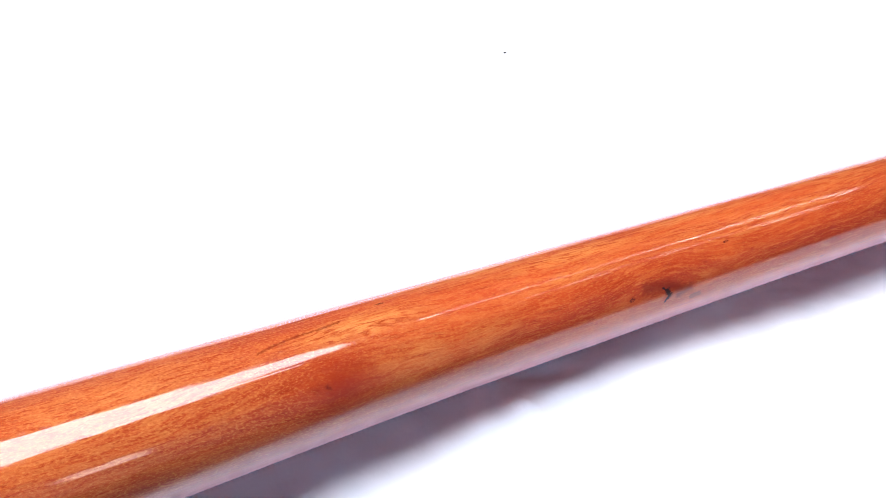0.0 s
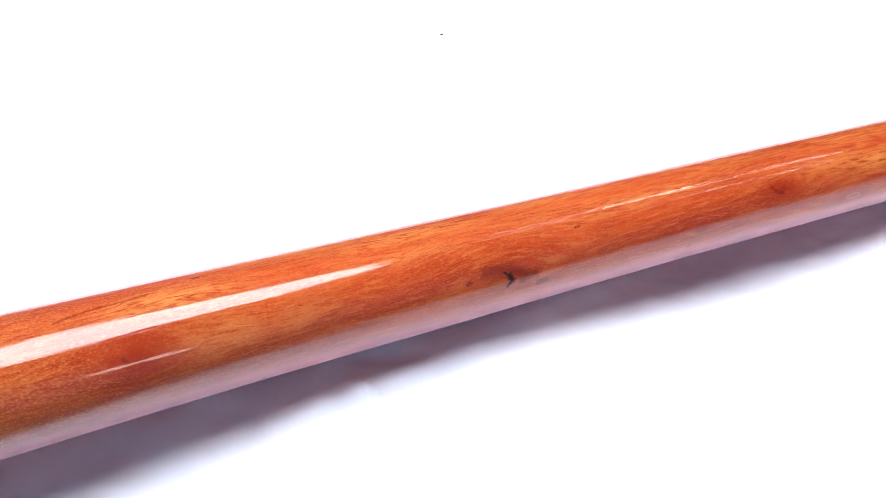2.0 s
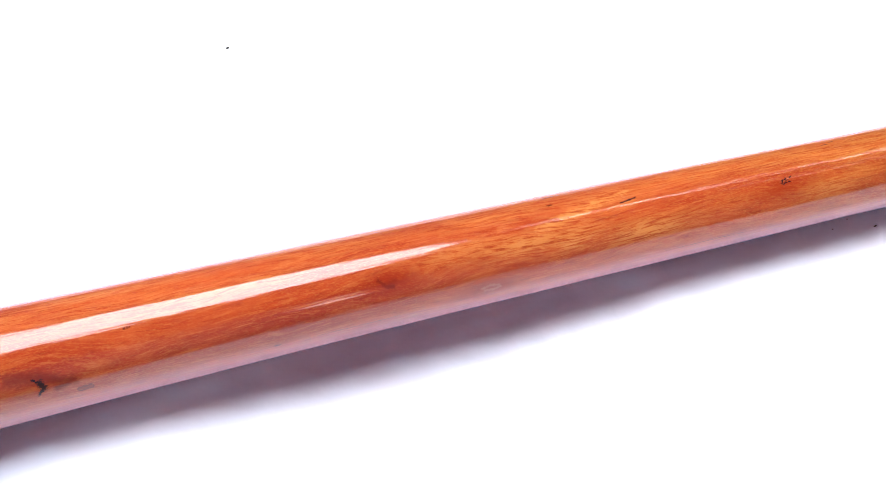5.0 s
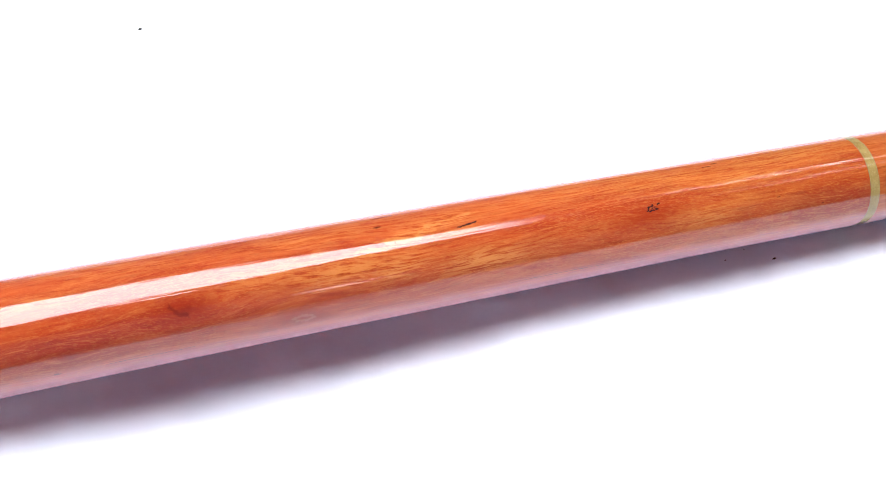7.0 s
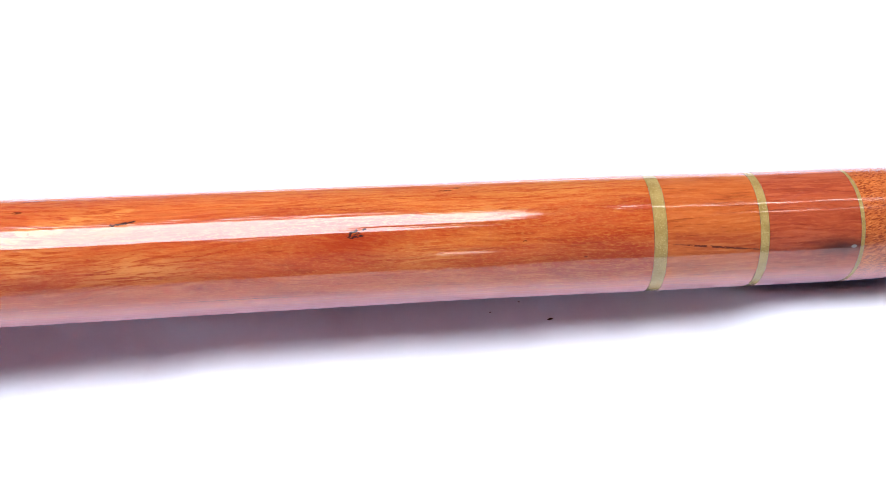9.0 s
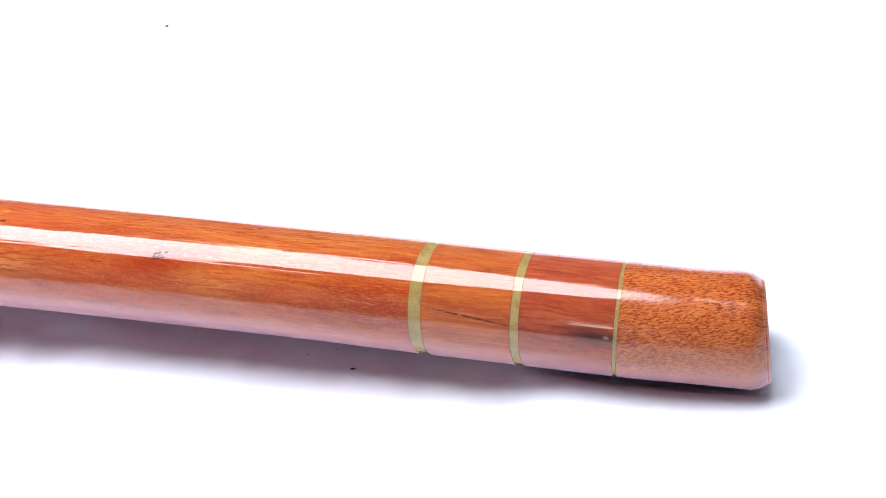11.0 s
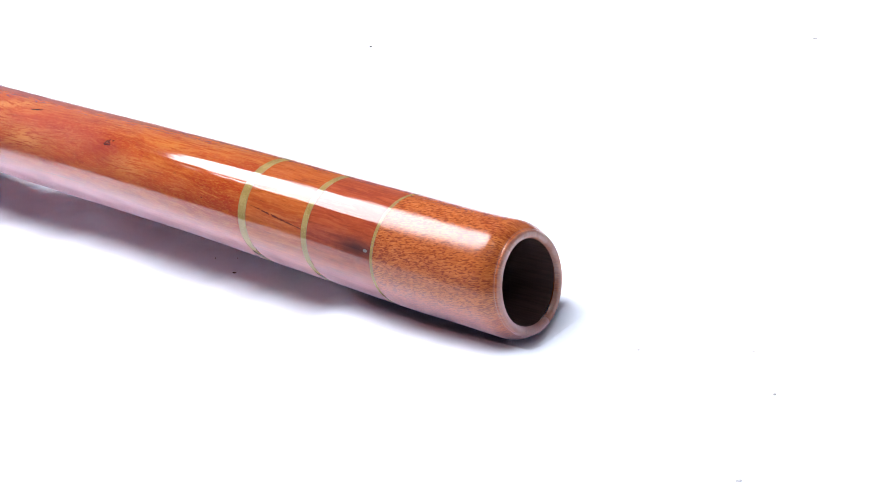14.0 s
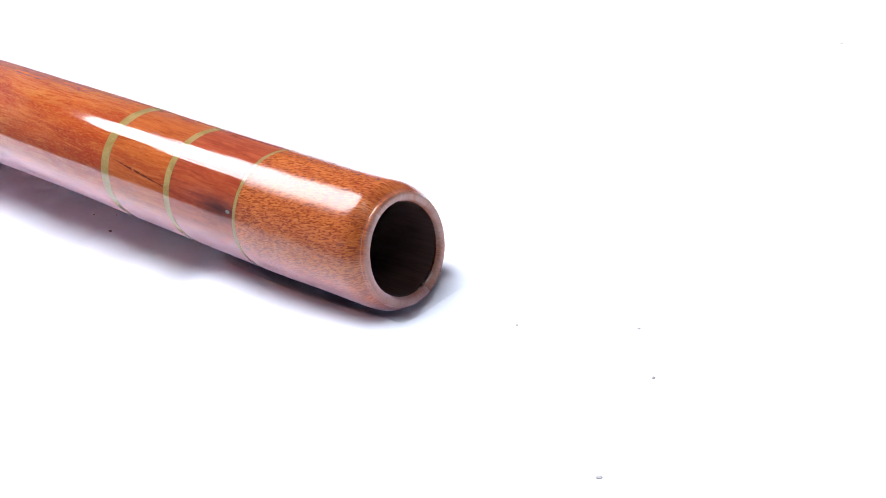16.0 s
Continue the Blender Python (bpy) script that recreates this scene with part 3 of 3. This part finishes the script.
def cloth_height(x, y):
    z = 0.0026 * noise.noise(Vector((x * 9, y * 11, 0.3))) + 0.0020 * noise.noise(Vector((x * 34, y * 42, 2.7))) + 0.0009 * noise.noise(Vector((x * 85, y * 95, 5.1)))
    near = min(1.0, max(0.0, (0.20 - y) / 0.08)) * min(1.0, max(0.0, (0.40 - x) / 0.08)) * min(1.0, max(0.0, (x + 0.95) / 0.08))
    z *= near
    for cx, cy, turn, long, wide, high in CREASES:
        c, s = math.cos(math.radians(turn)), math.sin(math.radians(turn))
        a, b = (x - cx) * c + (y - cy) * s, -(x - cx) * s + (y - cy) * c
        z += high * math.exp(-(a / long) ** 2 - (b / wide) ** 2)
    lift = min(1.0, max(0.0, (-0.29 - x) / 0.22))
    z += 0.024 * lift * lift * (3 - 2 * lift) * math.exp(-((y - 0.010) / (0.075 if y > 0.010 else 0.060)) ** 2)
    lift = min(1.0, max(0.0, (x + 0.26) / 0.20)) * min(1.0, max(0.0, (0.05 - x) / 0.05))
    z += 0.006 * lift * lift * (3 - 2 * lift) * math.exp(-((y - 0.010) / 0.060) ** 2)
    # the cloth is bunched up under the mouth joint, with a fold in front of it
    rest = 1 / (1 + math.exp(-(x - 0.030 + 0.35 * y) / 0.006)) * math.exp(-((y - 0.006) / 0.075) ** 4)
    rest *= 1 / (1 + math.exp((x - 0.22) / 0.02))
    z = z * (1 - 0.8 * rest) + (REST(min(max(x, 0.02), 0.10)) + SINK) * rest
    # where the tube presses into it the cloth gives way
    if 0.0 < x < MOUTH_END + 0.008:
        r, dy = radius(min(x, MOUTH_END - 0.002)) if x < MOUTH_END - 0.02 else radius(min(x, MOUTH_END - 0.002)) * 0.97, y - axis_y(x)
        if abs(dy) < r:
            under = (lowest_at(min(x, 0.112)) + r) - math.sqrt(r * r - dy * dy)
            z = min(z, under - 0.0003)
    return z


def spread(fine_low, fine_high, step, low, high):
    """Grid lines, close together in the middle and wider apart outside it."""
    xs = list(np.arange(fine_low, fine_high + step / 2, step))
    for sign, end, store in ((1, high, xs), (-1, low, [])):
        d, x = step, xs[-1] if sign > 0 else xs[0]
        while (x < end) if sign > 0 else (x > end):
            d *= 1.25
            x = min(x + d, end) if sign > 0 else max(x - d, end)
            xs.append(x) if sign > 0 else xs.insert(0, x)
    return xs


def fall(x, y):
    """The cloth runs flat to the front and then hangs over a soft rounded edge to the floor."""
    slant = min(0.60, max(0.0, -0.20 - x))
    front = FRONT_EDGE + 0.26 * slant * slant / (slant + 0.12)
    if y >= front:
        return x, y, cloth_height(x, y)
    run, quarter = front - y, EDGE_ROUND * math.pi / 2
    a = min(run / EDGE_ROUND, math.pi / 2)
    hang = max(0.0, run - quarter)
    fold = 0.02 * min(1.0, hang / 0.3) * math.sin(x * 21 + 2 * noise.noise(Vector((x * 3, 0, 0))))
    return x, front - EDGE_ROUND * math.sin(a) - fold, max(-0.745, EDGE_ROUND * (math.cos(a) - 1) - hang)


def make_cloth():
    xs = spread(-0.90, 0.36, 0.003, -3.59, 3.59)
    ys = spread(-0.12, 0.10, 0.0022, FRONT_EDGE - EDGE_ROUND * (math.pi / 2 - 1) - 0.745, 2.99)
    verts = [fall(x, y) for x in xs for y in ys]
    m = len(ys)
    faces = [(i * m + j, (i + 1) * m + j, (i + 1) * m + j + 1, i * m + j + 1) for i in range(len(xs) - 1) for j in range(m - 1)]
    data = bpy.data.meshes.new("ground")
    data.from_pydata(verts, [], faces)
    data.materials.append(CLOTH)
    data.polygons.foreach_set("use_smooth", [True] * len(faces))
    ob = tagged(new("ground", data), "white woven cloth spread flat with soft creases, hanging down in front", "cloth", kind="structure")
    thick = ob.modifiers.new("thickness", "SOLIDIFY")
    thick.thickness, thick.offset = 0.0008, -1
    return ob


FRONT_EDGE, EDGE_ROUND = -0.185, 0.05
make_cloth()

# ---- the didgeridoo ----


def lathe(profile, steps=144, wobble=0.0, skin=True, near_mouth=False):
    """A mesh turned about the instrument's axis from (place, radius) pairs, with its unwrapped coordinates."""
    bm = bmesh.new()
    uv = bm.loops.layers.uv.new("unwrap")
    start = math.radians(-70)
    run = [profile[0][0]]
    for (s0, r0), (s1, r1) in zip(profile, profile[1:]):
        run.append(run[-1] + math.hypot(s1 - s0, r1 - r0))
    rows = []
    for s, r in profile:
        row = []
        for k in range(steps):
            a = start + 2 * math.pi * k / steps
            w = 1 + wobble * noise.noise(Vector((s * 14, math.cos(a) * 1.3, math.sin(a) * 1.3)))
            row.append(bm.verts.new(tube_point(s, a, r * w * (oval(s, a) if skin else 1))))
        rows.append(row)
    for i in range(len(rows) - 1):
        for k in range(steps):
            k2 = (k + 1) % steps
            a, b, c, d = (rows[i][k], i, k), (rows[i][k2], i, k + 1), (rows[i + 1][k2], i + 1, k + 1), (rows[i + 1][k], i + 1, k)
            for three in ((a, b, c), (a, c, d)):
                f = bm.faces.new([corner[0] for corner in three])
                f.smooth = True
                for loop, (_, p, q) in zip(f.loops, three):
                    loop[uv].uv = (run[p] if near_mouth else profile[p][0]), (start + 2 * math.pi * q / steps) * GIRTH
    bmesh.ops.recalc_face_normals(bm, faces=bm.faces)
    return bm


def part(name, bm, mat, parent, label=""):
    data = bpy.data.meshes.new(name)
    bm.to_mesh(data)
    bm.free()
    data.materials.append(mat)
    ob = new(name, data)
    ob.parent = parent
    ob.matrix_parent_inverse = parent.matrix_world.inverted()
    return tagged(ob, label) if label else ob


def span(a, b, step):
    count = max(2, round((b - a) / step))
    return [a + (b - a) * i / count for i in range(count + 1)]


WOBBLE = 0.006
BORE = 0.01558 + 0.0003
didgeridoo = tagged(new("didgeridoo"), "glossy orange wooden didgeridoo with brass-coloured inlay rings on white cloth", "didgeridoo")
bpy.context.view_layer.update()
half = (0.0023, 0.0015, 0.0007)
edge = [(RING_AT[i] - half[i], RING_AT[i] + half[i]) for i in range(3)]

outer = [(s, radius(s)) for s in span(BELL_END, edge[0][0], 0.0025)]
rim = [(BELL_END + 0.004, BELL_RADIUS - 0.011), (BELL_END + 0.001, BELL_RADIUS - 0.0095), (BELL_END - 0.002, BELL_RADIUS - 0.0055), (BELL_END - 0.001, BELL_RADIUS - 0.0015)]
part("body", lathe(rim + outer, wobble=WOBBLE), WOOD, didgeridoo, "long orange wooden tube with dark knots under clear lacquer")
for i, words in ((0, "wide brass-coloured inlay ring"), (1, "narrow brass-coloured inlay ring"), (2, "thin brass-coloured inlay line")):
    a, b = edge[i]
    part("inlay_ring", lathe([(s, radius(s) + 0.00002) for s in span(a + 0.0001, b - 0.0001, 0.0012)], wobble=WOBBLE), INLAY, didgeridoo, words)
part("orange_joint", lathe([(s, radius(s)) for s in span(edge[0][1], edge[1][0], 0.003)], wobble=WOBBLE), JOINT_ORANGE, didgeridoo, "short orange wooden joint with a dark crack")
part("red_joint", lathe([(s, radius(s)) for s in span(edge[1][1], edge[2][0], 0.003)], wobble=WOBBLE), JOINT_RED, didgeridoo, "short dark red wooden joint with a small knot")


def mouth_radius(s):
    """The mouth joint tapers and is rounded over into a thin rim."""
    w = max(0.0, (s - (MOUTH_END - 0.0085)) / 0.0085) ** 2.6
    return radius(s) * (1 - w) + (BORE + 0.0021) * w


LIP = 0.0012
mouth = [(s, mouth_radius(s)) for s in span(edge[2][1], MOUTH_END - LIP, 0.0009)]
outer_lip = mouth[-1][1]
lip_ring = [(MOUTH_END - LIP + LIP * math.sin(a), outer_lip - LIP * (1 - math.cos(a))) for a in (0.0, 0.35, 0.7, 1.05, 1.35, 1.57)]
lip_ring += [(MOUTH_END - 0.0001, BORE + 0.0008), (MOUTH_END - 0.0006, BORE + 0.0004), (MOUTH_END - 0.0015, BORE)]
mouth_joint = part("mouth_joint", lathe(mouth, wobble=WOBBLE, near_mouth=True), MOUTH_WOOD, didgeridoo, "brown pored wooden mouth end")
bpy.context.view_layer.update()
part("rim", lathe(lip_ring, wobble=WOBBLE, near_mouth=True), MOUTH_WOOD, mouth_joint, "thin rounded worn rim")
bore = [(s, BORE) for s in span(MOUTH_END - 0.16, MOUTH_END - 0.0015, 0.006)][::-1]
bore += [(s, BORE) for s in span(BELL_END + 0.25, MOUTH_END - 0.17, 0.03)][::-1]
bore += [(s, BORE + (BELL_RADIUS - 0.011 - BORE) * ((BELL_END + 0.25 - s) / 0.246) ** 1.6) for s in span(BELL_END + 0.004, BELL_END + 0.24, 0.012)][::-1]
part("bore", lathe(bore, steps=64, wobble=0.004, skin=False), BORE_WOOD, didgeridoo, "dark hollow inside of the tube")

# ---- lint on the cloth ----


def lint_speck(x, y, long, wide, turn, mat, words):
    bm = bmesh.new()
    bmesh.ops.create_icosphere(bm, subdivisions=2, radius=1)
    for q in bm.verts:
        k = 1 + 0.35 * noise.noise(q.co * 1.7 + Vector((x * 90, y * 90, 0)))
        q.co = Vector((q.co.x * long * k, q.co.y * wide * k, q.co.z * min(long, wide) * 0.6 * k))
    data = bpy.data.meshes.new("lint_speck")
    bm.to_mesh(data)
    bm.free()
    data.materials.append(mat)
    ob = new("lint_speck", data)
    ob.matrix_basis = pose(x, y, cloth_height(x, y) + min(long, wide) * 0.35, 0, 0, turn)
    return tagged(ob, words, "lint", "specks on the cloth")


DARK_WORDS, GREY_WORDS = "tiny dark fleck of lint lying on the white cloth", "tiny grey speck of dust lying on the white cloth"
for x, y, long, wide, turn, mat in (
        (-0.3533, 0.3652, 0.0014, 0.0013, 0, LINT),
        (-0.3348, 0.2814, 0.0006, 0.0005, 0, GREY_LINT),
        (-0.3874, 0.3565, 0.0012, 0.0006, 20, GREY_LINT), (-0.3950, 0.3510, 0.0006, 0.0005, 0, GREY_LINT),
        (0.0170, 0.4335, 0.0015, 0.0009, 30, GREY_LINT), (0.1155, 0.3275, 0.0009, 0.0006, 0, GREY_LINT),
        (0.1560, 0.0092, 0.0005, 0.0004, 0, GREY_LINT), (0.1868, 0.0262, 0.0006, 0.0004, 0, GREY_LINT),
        (0.2138, -0.0330, 0.0008, 0.0005, 40, GREY_LINT), (0.2030, 0.0078, 0.0005, 0.0005, 0, GREY_LINT),
        (-0.0360, -0.0118, 0.0012, 0.0004, 10, LINT),
        (-0.5717, -0.0042, 0.0008, 0.0007, 0, LINT),
        (-0.0581, -0.0062, 0.0004, 0.0003, 0, LINT), (-0.0470, -0.0020, 0.0003, 0.00025, 0, LINT),
        ):
    lint_speck(x, y, long, wide, turn, mat, DARK_WORDS if mat is LINT else GREY_WORDS)
